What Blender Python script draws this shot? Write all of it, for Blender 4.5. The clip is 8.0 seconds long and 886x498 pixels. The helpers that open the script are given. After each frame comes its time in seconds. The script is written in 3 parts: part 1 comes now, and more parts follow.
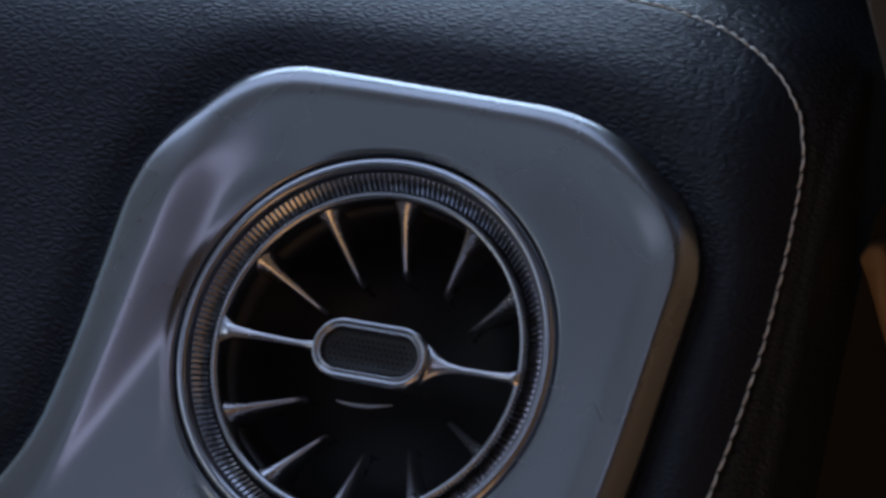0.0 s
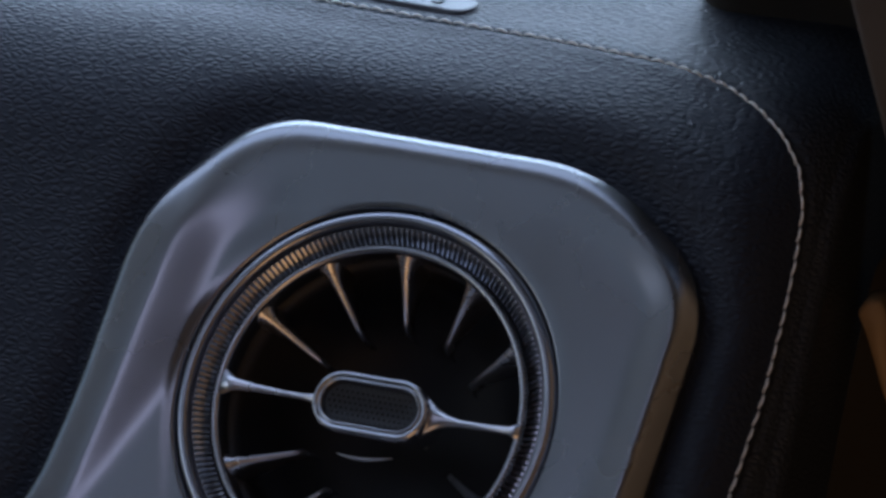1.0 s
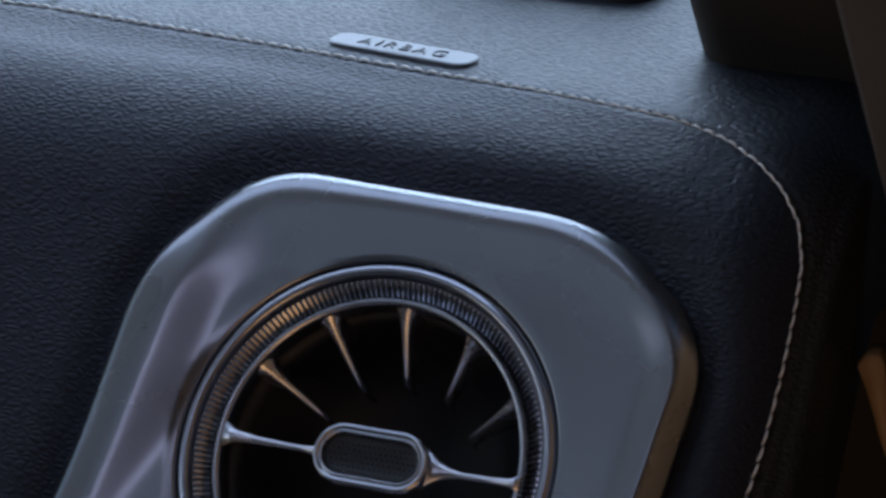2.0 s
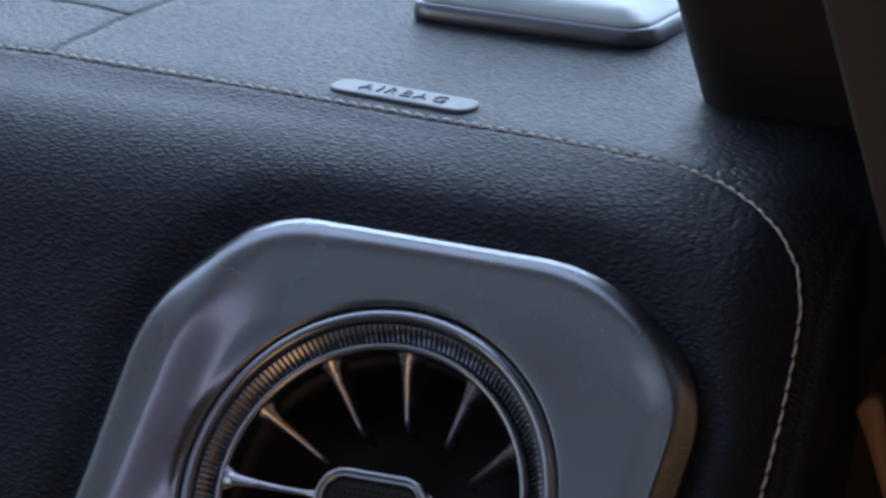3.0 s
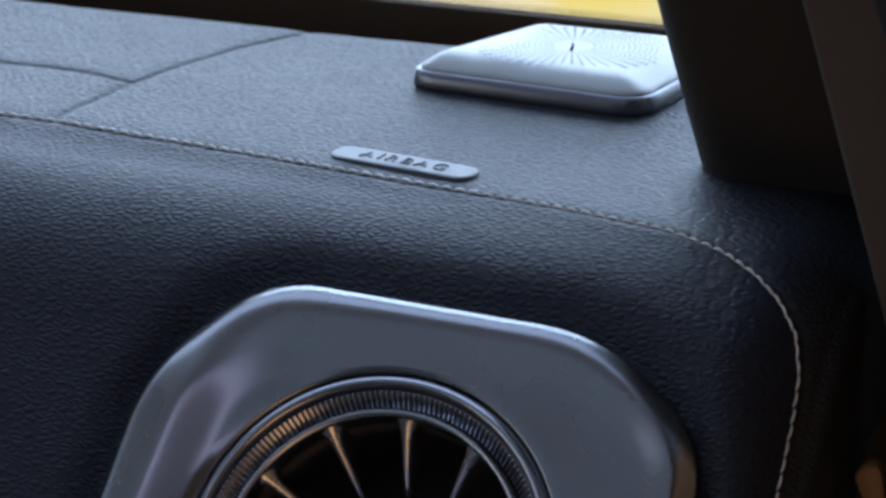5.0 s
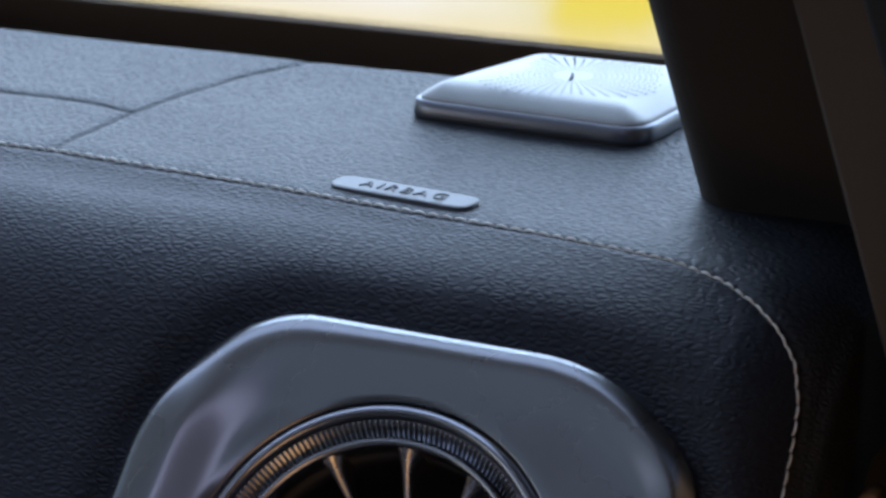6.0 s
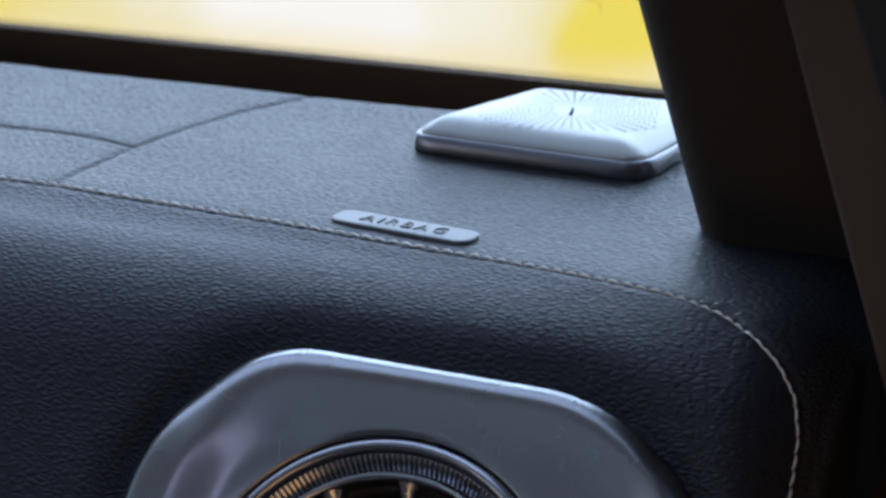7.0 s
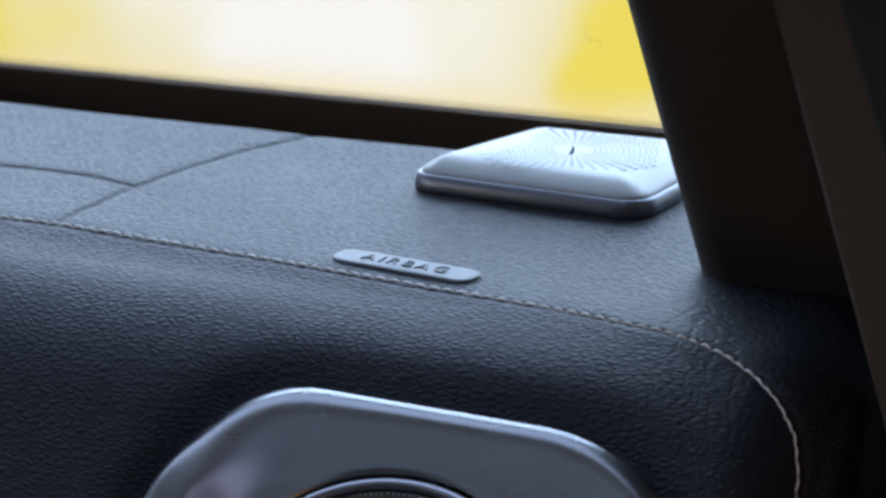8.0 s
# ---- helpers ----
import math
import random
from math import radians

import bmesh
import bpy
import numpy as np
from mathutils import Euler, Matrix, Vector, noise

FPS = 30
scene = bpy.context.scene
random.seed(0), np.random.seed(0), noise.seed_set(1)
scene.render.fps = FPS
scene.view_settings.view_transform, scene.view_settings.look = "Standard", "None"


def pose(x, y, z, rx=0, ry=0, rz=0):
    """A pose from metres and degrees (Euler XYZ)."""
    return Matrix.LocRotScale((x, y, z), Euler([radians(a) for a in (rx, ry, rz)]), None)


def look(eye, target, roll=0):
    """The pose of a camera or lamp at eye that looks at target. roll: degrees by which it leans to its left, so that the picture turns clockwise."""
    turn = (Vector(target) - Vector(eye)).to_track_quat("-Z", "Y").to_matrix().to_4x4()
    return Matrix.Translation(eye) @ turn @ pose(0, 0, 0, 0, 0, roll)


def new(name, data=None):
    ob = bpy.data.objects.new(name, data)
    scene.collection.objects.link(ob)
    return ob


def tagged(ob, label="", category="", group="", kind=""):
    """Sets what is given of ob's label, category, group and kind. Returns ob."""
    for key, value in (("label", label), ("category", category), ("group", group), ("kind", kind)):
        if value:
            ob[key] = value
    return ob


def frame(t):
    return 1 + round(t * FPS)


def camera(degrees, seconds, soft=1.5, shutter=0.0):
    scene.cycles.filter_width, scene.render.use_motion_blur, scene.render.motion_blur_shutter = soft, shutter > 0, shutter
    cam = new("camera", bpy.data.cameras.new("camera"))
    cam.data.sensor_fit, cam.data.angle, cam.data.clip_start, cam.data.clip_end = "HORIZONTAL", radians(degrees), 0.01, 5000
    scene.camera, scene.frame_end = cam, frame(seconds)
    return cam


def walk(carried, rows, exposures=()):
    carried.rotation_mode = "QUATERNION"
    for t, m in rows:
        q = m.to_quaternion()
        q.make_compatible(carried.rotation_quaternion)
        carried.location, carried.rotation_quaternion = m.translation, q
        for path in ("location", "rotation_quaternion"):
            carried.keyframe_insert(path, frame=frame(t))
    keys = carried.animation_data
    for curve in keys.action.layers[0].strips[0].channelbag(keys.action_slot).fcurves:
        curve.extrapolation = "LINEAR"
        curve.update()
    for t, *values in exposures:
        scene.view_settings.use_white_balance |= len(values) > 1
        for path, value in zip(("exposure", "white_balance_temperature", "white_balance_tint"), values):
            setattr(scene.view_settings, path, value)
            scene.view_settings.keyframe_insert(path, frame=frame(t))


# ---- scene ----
cam = camera(16.0, 8.0, soft=2.8)
EYE = Vector((0.2606, -0.5740, 1.5806))
AXIS = Vector((-0.3704, 0.8727, -0.3181))
HEADING, PITCH = 23.0, -18.55
# seconds, turn left, tilt up, lean left (degrees), metres drawn back
ROWS = [
    (0.0, -0.0197, -3.6400, -0.2208, -0.0112),
    (0.5, -0.0186, -3.1860, -0.1834, -0.0097),
    (1.0, -0.0156, -2.6507, -0.1498, -0.0084),
    (1.5, -0.0127, -2.1957, -0.1099, -0.0070),
    (1.7, -0.0109, -1.9816, -0.0963, -0.0065),
    (2.8, -0.0019, -1.0193, -0.0327, -0.0035),
    (3.0, -0.0004, -0.8609, -0.0230, -0.0030),
    (3.5, -0.0004, -0.5912, 0.0018, -0.0018),
    (4.0, -0.0006, -0.3250, -0.0072, -0.0009),
    (4.5, 0.0000, 0.0000, 0.0000, 0.0000),
    (4.7, -0.0000, 0.1399, -0.0022, 0.0003),
    (5.8, -0.0012, 0.8201, -0.0173, 0.0022),
    (6.0, -0.0013, 0.8878, -0.0209, 0.0025),
    (6.5, 0.0016, 1.1342, -0.0288, 0.0032),
    (7.0, 0.0053, 1.5066, -0.0304, 0.0040),
    (7.5, 0.0110, 1.8723, -0.0457, 0.0047),
    (8.0, 0.0184, 2.2101, -0.0649, 0.0055),
]
PATH = []
for t, turn, tilt, lean, back in ROWS:
    eye = EYE - AXIS * (back + 0.0097)
    PATH.append((t, pose(eye.x, eye.y, eye.z, 90 + PITCH + tilt, 0, HEADING + turn) @ pose(0, 0, 0, 0, 0, lean)))
walk(cam, PATH)
cam.data.dof.use_dof = True
cam.data.dof.focus_distance = 0.76
cam.data.dof.aperture_fstop = 24.0

# ---- light ----
world = bpy.data.worlds.new("world")
scene.world = world
world.use_nodes = True
wn = world.node_tree
sky = wn.nodes.new("ShaderNodeTexSky")
sky.sky_type, sky.sun_disc = "NISHITA", False
sky.sun_elevation, sky.sun_rotation = radians(28), radians(200)
wn.nodes["Background"].inputs["Strength"].default_value = 0.10
wn.links.new(sky.outputs[0], wn.nodes["Background"].inputs["Color"])


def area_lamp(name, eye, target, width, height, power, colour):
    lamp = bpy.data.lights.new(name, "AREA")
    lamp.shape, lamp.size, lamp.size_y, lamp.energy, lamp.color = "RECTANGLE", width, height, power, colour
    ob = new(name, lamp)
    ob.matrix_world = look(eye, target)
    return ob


# daylight standing in the windscreen and the side window openings
area_lamp("windscreen_daylight", (-0.20, 0.020, 1.650), (-0.20, -0.960, 1.06), 0.56, 0.36, 0.9, (0.52, 0.66, 1.0))
area_lamp("side_window_daylight", (-1.15, -0.80, 1.70), (0.0, 0.0, 1.30), 0.8, 0.28, 0.76, (0.56, 0.66, 1.0))
# added fill under the closed roof, mirrored in the vent's metal plate
area_lamp("roof_fill", (-0.38, -0.66, 1.841), (-0.38, -0.66, 1.0), 0.56, 0.44, 0.215, (0.50, 0.69, 1.0))
# added strip lamp that draws the bright ridge lines in the surround
area_lamp("ridge_strip", (-0.01, -0.66, 1.841), (-0.01, -0.66, 1.0), 0.08, 0.38, 0.27, (0.64, 0.67, 1.0))
# added warm lamp, low at the right, for orange reflections in the metal
area_lamp("warm_fill", (0.40, -0.62, 1.02), (0.0, 0.0, 1.30), 0.45, 0.35, 0.56, (1.0, 0.56, 0.27))


# ---- materials ----
def material(name, colour, rough=0.5, metal=0.0, grain=0.0, grain_size=400.0, stain=0.25, stain_size=9.0):
    """A principled surface with fine grain relief and broad uneven wear."""
    mat = bpy.data.materials.new(name)
    mat.use_nodes = True
    nt = mat.node_tree
    b = nt.nodes["Principled BSDF"]
    b.inputs["Metallic"].default_value = metal
    tc = nt.nodes.new("ShaderNodeTexCoord")
    big = nt.nodes.new("ShaderNodeTexNoise")
    big.inputs["Scale"].default_value, big.inputs["Detail"].default_value = stain_size, 6
    nt.links.new(tc.outputs["Object"], big.inputs["Vector"])
    mix = nt.nodes.new("ShaderNodeMix")
    mix.data_type = "RGBA"
    mix.inputs["A"].default_value = (*[c * (1 - stain) for c in colour], 1)
    mix.inputs["B"].default_value = (*[min(1, c * (1 + stain)) for c in colour], 1)
    nt.links.new(big.outputs["Fac"], mix.inputs["Factor"])
    nt.links.new(mix.outputs["Result"], b.inputs["Base Color"])
    rr = nt.nodes.new("ShaderNodeMapRange")
    rr.inputs["To Min"].default_value, rr.inputs["To Max"].default_value = rough * 0.8, min(1, rough * 1.2)
    nt.links.new(big.outputs["Fac"], rr.inputs["Value"])
    nt.links.new(rr.outputs["Result"], b.inputs["Roughness"])
    if grain:
        fine = nt.nodes.new("ShaderNodeTexNoise")
        fine.inputs["Scale"].default_value, fine.inputs["Detail"].default_value = grain_size, 4
        nt.links.new(tc.outputs["Object"], fine.inputs["Vector"])
        bump = nt.nodes.new("ShaderNodeBump")
        bump.inputs["Strength"].default_value, bump.inputs["Distance"].default_value = grain, 0.0005
        nt.links.new(fine.outputs["Fac"], bump.inputs["Height"])
        nt.links.new(bump.outputs["Normal"], b.inputs["Normal"])
    return mat


def leather(name, colour, rough, pebble=520.0, strength=0.8, stretch=(1.0, 1.0, 1.0), gloss=0.42):
    """Grained leather: rounded pebbles parted by fine creases, longer along one way, over soft unevenness."""
    mat = bpy.data.materials.new(name)
    mat.use_nodes = True
    nt = mat.node_tree
    b = nt.nodes["Principled BSDF"]
    tc = nt.nodes.new("ShaderNodeTexCoord")
    warp = nt.nodes.new("ShaderNodeTexNoise")
    warp.inputs["Scale"].default_value, warp.inputs["Detail"].default_value = 260.0, 3
    nt.links.new(tc.outputs["Object"], warp.inputs["Vector"])
    add = nt.nodes.new("ShaderNodeVectorMath")
    add.operation = "MULTIPLY_ADD"
    add.inputs[1].default_value = (0.0009, 0.0009, 0.0009)
    nt.links.new(warp.outputs["Color"], add.inputs[0])
    nt.links.new(tc.outputs["Object"], add.inputs[2])
    scale = nt.nodes.new("ShaderNodeMapping")
    scale.inputs["Scale"].default_value = stretch
    nt.links.new(add.outputs[0], scale.inputs["Vector"])
    cells = nt.nodes.new("ShaderNodeTexVoronoi")
    cells.feature = "DISTANCE_TO_EDGE"
    cells.inputs["Scale"].default_value = pebble
    nt.links.new(scale.outputs[0], cells.inputs["Vector"])
    folds = nt.nodes.new("ShaderNodeTexNoise")
    folds.inputs["Scale"].default_value, folds.inputs["Detail"].default_value = pebble * 0.35, 2
    nt.links.new(scale.outputs[0], folds.inputs["Vector"])
    plates = nt.nodes.new("ShaderNodeMapRange")
    plates.interpolation_type = "SMOOTHERSTEP"
    plates.inputs["From Min"].default_value, plates.inputs["From Max"].default_value = -0.02, 0.38
    nt.links.new(cells.outputs["Distance"], plates.inputs["Value"])
    height = nt.nodes.new("ShaderNodeMath")
    height.operation = "MULTIPLY_ADD"
    height.inputs[1].default_value = 0.35
    nt.links.new(folds.outputs["Fac"], height.inputs[0])
    nt.links.new(plates.outputs[0], height.inputs[2])
    bump = nt.nodes.new("ShaderNodeBump")
    bump.inputs["Strength"].default_value, bump.inputs["Distance"].default_value = strength, 0.00045
    nt.links.new(height.outputs[0], bump.inputs["Height"])
    nt.links.new(bump.outputs["Normal"], b.inputs["Normal"])
    wear = nt.nodes.new("ShaderNodeTexNoise")
    wear.inputs["Scale"].default_value, wear.inputs["Detail"].default_value = 14.0, 6
    nt.links.new(tc.outputs["Object"], wear.inputs["Vector"])
    rr = nt.nodes.new("ShaderNodeMapRange")
    rr.inputs["To Min"].default_value, rr.inputs["To Max"].default_value = rough - 0.06, rough + 0.06
    nt.links.new(wear.outputs["Fac"], rr.inputs["Value"])
    nt.links.new(rr.outputs[0], b.inputs["Roughness"])
    b.inputs["Specular IOR Level"].default_value = gloss
    mix = nt.nodes.new("ShaderNodeMix")
    mix.data_type = "RGBA"
    mix.inputs["A"].default_value = (*[c * 0.75 for c in colour], 1)
    mix.inputs["B"].default_value = (*[c * 1.2 for c in colour], 1)
    nt.links.new(wear.outputs["Fac"], mix.inputs["Factor"])
    nt.links.new(mix.outputs["Result"], b.inputs["Base Color"])
    return mat


def glowing(name):
    """Glowing backdrop: a sunlit distance painted as emitted yellow and white, out of focus."""
    mat = bpy.data.materials.new(name)
    mat.use_nodes = True
    nt = mat.node_tree
    nt.nodes.remove(nt.nodes["Principled BSDF"])
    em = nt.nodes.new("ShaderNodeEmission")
    tc = nt.nodes.new("ShaderNodeTexCoord")
    n = nt.nodes.new("ShaderNodeTexNoise")
    n.inputs["Scale"].default_value, n.inputs["Detail"].default_value = 1.7, 2
    nt.links.new(tc.outputs["Object"], n.inputs["Vector"])
    sep = nt.nodes.new("ShaderNodeSeparateXYZ")
    nt.links.new(tc.outputs["Object"], sep.inputs[0])
    sway = nt.nodes.new("ShaderNodeMath")
    sway.operation = "MULTIPLY_ADD"
    sway.inputs[1].default_value = 0.55
    nt.links.new(n.outputs["Fac"], sway.inputs[0])
    nt.links.new(sep.outputs["X"], sway.inputs[2])
    fray = nt.nodes.new("ShaderNodeTexNoise")
    fray.inputs["Scale"].default_value, fray.inputs["Detail"].default_value = 7.0, 2
    nt.links.new(tc.outputs["Object"], fray.inputs["Vector"])
    uneven = nt.nodes.new("ShaderNodeMath")
    uneven.operation = "MULTIPLY_ADD"
    uneven.inputs[1].default_value = 0.22
    nt.links.new(fray.outputs["Fac"], uneven.inputs[0])
    nt.links.new(sway.outputs[0], uneven.inputs[2])
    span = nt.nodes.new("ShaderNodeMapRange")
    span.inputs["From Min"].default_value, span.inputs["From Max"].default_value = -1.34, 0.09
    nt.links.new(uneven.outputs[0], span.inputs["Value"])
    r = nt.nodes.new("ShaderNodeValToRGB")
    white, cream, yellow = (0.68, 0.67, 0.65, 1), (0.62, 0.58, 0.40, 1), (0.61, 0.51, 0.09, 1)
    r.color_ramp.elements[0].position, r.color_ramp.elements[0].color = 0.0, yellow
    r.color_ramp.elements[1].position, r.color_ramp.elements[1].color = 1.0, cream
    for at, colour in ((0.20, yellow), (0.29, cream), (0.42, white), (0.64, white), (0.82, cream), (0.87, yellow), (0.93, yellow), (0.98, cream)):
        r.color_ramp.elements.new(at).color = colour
    nt.links.new(span.outputs[0], r.inputs[0])
    # a blue glow in place of the sky above the painted sunlit ground
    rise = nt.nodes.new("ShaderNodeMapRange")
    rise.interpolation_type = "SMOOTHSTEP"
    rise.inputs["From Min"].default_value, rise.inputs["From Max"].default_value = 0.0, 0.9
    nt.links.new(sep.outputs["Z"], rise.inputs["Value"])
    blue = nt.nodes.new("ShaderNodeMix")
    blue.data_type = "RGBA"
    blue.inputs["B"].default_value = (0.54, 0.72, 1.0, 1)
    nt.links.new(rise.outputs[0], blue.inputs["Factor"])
    # yellow haze along the enamel band, painted into the backdrop's foot
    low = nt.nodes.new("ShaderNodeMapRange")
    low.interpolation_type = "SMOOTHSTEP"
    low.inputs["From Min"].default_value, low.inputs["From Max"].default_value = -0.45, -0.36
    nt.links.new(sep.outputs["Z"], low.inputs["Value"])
    low_haze = nt.nodes.new("ShaderNodeMix")
    low_haze.data_type = "RGBA"
    low_haze.inputs["A"].default_value = (0.62, 0.52, 0.27, 1)
    nt.links.new(low.outputs[0], low_haze.inputs["Factor"])
    nt.links.new(r.outputs[0], low_haze.inputs["B"])
    nt.links.new(low_haze.outputs["Result"], blue.inputs["A"])
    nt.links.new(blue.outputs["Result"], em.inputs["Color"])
    # the upper part glows about four times stronger to light the dashboard's top
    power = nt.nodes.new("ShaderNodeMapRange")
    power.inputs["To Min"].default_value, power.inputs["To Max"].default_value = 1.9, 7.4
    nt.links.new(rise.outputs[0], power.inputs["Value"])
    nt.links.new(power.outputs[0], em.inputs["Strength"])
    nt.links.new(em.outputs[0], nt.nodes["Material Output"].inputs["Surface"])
    return mat


FACE_LEATHER = leather("black_grained_leather", (0.016, 0.019, 0.028), 0.50, 700.0, 0.52, (0.50, 1.0, 1.0), 0.20)
TOP_LEATHER = leather("black_top_leather", (0.021, 0.025, 0.033), 0.50, 720.0, 0.60, (0.45, 1.0, 1.0), 0.31)
SATIN = material("satin_silver_metal", (0.29, 0.298, 0.315), 0.27, 1.0, 0.0, 1500.0, 0.10, 20.0)
_nt = SATIN.node_tree
_tc, _mp, _br, _bu = (_nt.nodes.new(k) for k in ("ShaderNodeTexCoord", "ShaderNodeMapping", "ShaderNodeTexNoise", "ShaderNodeBump"))
_mp.inputs["Scale"].default_value = (40.0, 2400.0, 20.0)
_mp.inputs["Rotation"].default_value = (0, 0, radians(8))
_br.inputs["Scale"].default_value, _br.inputs["Detail"].default_value = 1.0, 5
_bu.inputs["Strength"].default_value, _bu.inputs["Distance"].default_value = 0.02, 0.0001
_nt.links.new(_tc.outputs["Object"], _mp.inputs["Vector"])
_nt.links.new(_mp.outputs[0], _br.inputs["Vector"])
_nt.links.new(_br.outputs["Fac"], _bu.inputs["Height"])
_nt.links.new(_bu.outputs["Normal"], _nt.nodes["Principled BSDF"].inputs["Normal"])
CHROME = material("dark_chrome", (0.52, 0.53, 0.57), 0.24, 1.0, 0.0, 0, 0.05, 40.0)
BEZEL = material("satin_chrome", (0.40, 0.41, 0.45), 0.25, 1.0, 0.0, 0, 0.05, 40.0)
VANE_METAL = material("vane_chrome", (0.66, 0.66, 0.70), 0.28, 1.0, 0.0, 0, 0.08, 60.0)
TOOTH_GAP = material("tooth_gap_metal", (0.24, 0.24, 0.26), 0.35, 1.0, 0.0, 0, 0.1, 40.0)
BLACK_GLOSS = material("black_gloss_plastic", (0.010, 0.010, 0.011), 0.25, 0.0, 0.0, 0, 0.2, 40.0)
BLACK_MATT = material("black_matt_plastic", (0.012, 0.012, 0.013), 0.60, 0.0, 0.3, 900.0, 0.2, 30.0)
BOWL = material("deep_black_plastic", (0.014, 0.014, 0.016), 0.55, 0.0, 0.0, 0, 0.2, 40.0)
RUBBER = material("black_textured_rubber", (0.016, 0.017, 0.020), 0.50, 0.0, 0.3, 2000.0, 0.2, 60.0)
THREAD = material("pale_thread", (0.80, 0.78, 0.73), 0.8, 0.0, 0.0, 3000.0, 0.25, 300.0)
PLATE = material("grey_plate_plastic", (0.105, 0.114, 0.128), 0.42, 0.0, 0.15, 1200.0, 0.1, 60.0)
INK = material("dark_embossing", (0.014, 0.014, 0.016), 0.5, 0.0, 0.0, 0, 0.1, 60.0)
LETTER = material("plate_lettering", (0.055, 0.058, 0.066), 0.45, 0.0, 0.0, 0, 0.1, 60.0)
ALUMINIUM = material("bright_aluminium", (0.33, 0.335, 0.335), 0.50, 1.0, 0.05, 1800.0, 0.03, 40.0)
ALU_EDGE = material("dark_polished_edge", (0.20, 0.21, 0.245), 0.32, 1.0, 0.0, 0, 0.08, 60.0)
HOLE = material("perforation_grey", (0.035, 0.04, 0.05), 0.8, 0.0, 0.0, 0, 0.1, 60.0)
REFLECTION_GREY = material("grey_reflection", (0.30, 0.28, 0.20), 0.8, 0.0, 0.0, 0, 0.1, 60.0)
PILLAR = material("dark_pillar_trim", (0.028, 0.023, 0.018), 0.75, 0.0, 0.3, 700.0, 0.25, 12.0)
BROWN = material("dark_brown_trim", (0.072, 0.048, 0.032), 0.65, 0.0, 0.3, 700.0, 0.3, 10.0)
WARM_BOUNCE = material("warm_bounce_brown", (0.34, 0.17, 0.07), 0.6, 0.0, 0.3, 500.0, 0.25, 5.0)
TAN = material("tan_trim", (0.32, 0.20, 0.095), 0.55, 0.0, 0.3, 700.0, 0.25, 20.0)
# black enamel, lightened to brown: the lens flare over it is in the colour
FRIT = material("black_enamel_band", (0.15, 0.10, 0.065), 0.5, 0.0, 0.1, 500.0, 0.2, 14.0)
CABIN = material("dark_cabin_lining", (0.10, 0.092, 0.086), 0.85, 0.0, 0.3, 300.0, 0.25, 4.0)
HEADLINER = material("grey_headliner", (0.30, 0.30, 0.31), 0.9, 0.0, 0.3, 300.0, 0.15, 4.0)
DISTANCE = glowing("glowing_distance")
GLASS = bpy.data.materials.new("clear_glass")
GLASS.use_nodes = True
_g = GLASS.node_tree.nodes["Principled BSDF"]
_g.inputs["Transmission Weight"].default_value, _g.inputs["Roughness"].default_value, _g.inputs["IOR"].default_value = 1.0, 0.0, 1.45


# ---- mesh helpers (millimetres in, metres out) ----
def mesh_of(name, verts, faces, mat, smooth=True):
    me = bpy.data.meshes.new(name)
    me.from_pydata((np.asarray(verts, float) * 0.001).tolist(), [], [tuple(map(int, f)) for f in faces])
    me.materials.append(mat)
    me.validate()
    bm = bmesh.new()
    bm.from_mesh(me)
    bmesh.ops.recalc_face_normals(bm, faces=bm.faces)
    bm.to_mesh(me)
    bm.free()
    if smooth:
        me.polygons.foreach_set("use_smooth", [True] * len(me.polygons))
    return me


def part(name, verts, faces, mat, parent=None, label="", smooth=True):
    ob = new(name, mesh_of(name, verts, faces, mat, smooth))
    if parent:
        ob.parent = parent
    if label:
        ob["label"] = label
    return ob


def empty(name, m, label, category, group="", kind=""):
    ob = new(name)
    ob.matrix_world = m
    return tagged(ob, label, category, group, kind)


def grid_faces(nu, nv, wrap_u=False, wrap_v=False):
    i, j = np.meshgrid(np.arange(nu if wrap_u else nu - 1), np.arange(nv if wrap_v else nv - 1), indexing="ij")
    i, j = i.ravel(), j.ravel()
    i2, j2 = (i + 1) % nu, (j + 1) % nv
    return np.stack([i * nv + j, i2 * nv + j, i2 * nv + j2, i * nv + j2], -1)


def lathe(profile, steps=160, centre=(0, 0)):
    """Turns (radius, height) pairs round the vent's axis."""
    p = np.asarray(profile, float)
    th = np.linspace(0, 2 * np.pi, steps, endpoint=False)
    v = np.stack([centre[0] + np.outer(np.cos(th), p[:, 0]), centre[1] + np.outer(np.sin(th), p[:, 0]), np.tile(p[:, 1], (steps, 1))], -1)
    return v.reshape(-1, 3), grid_faces(steps, len(p), wrap_u=True)


def smooth_line(points, step=0.5, soft=6):
    """A polyline drawn again at even steps with softened corners."""
    p = np.asarray(points, float)
    d = np.r_[0, np.cumsum(np.hypot(*np.diff(p, axis=0).T))]
    s = np.linspace(0, d[-1], int(d[-1] / step) + 1)
    q = np.stack([np.interp(s, d, p[:, 0]), np.interp(s, d, p[:, 1])], -1)
    n = int(soft / step)
    k = np.exp(-np.linspace(-2, 2, 2 * n + 1) ** 2)
    k /= k.sum()
    pad = np.concatenate([2 * q[0] - q[n:0:-1], q, 2 * q[-1] - q[-2:-n - 2:-1]])
    return np.stack([np.convolve(pad[:, c], k, "valid") for c in (0, 1)], -1)


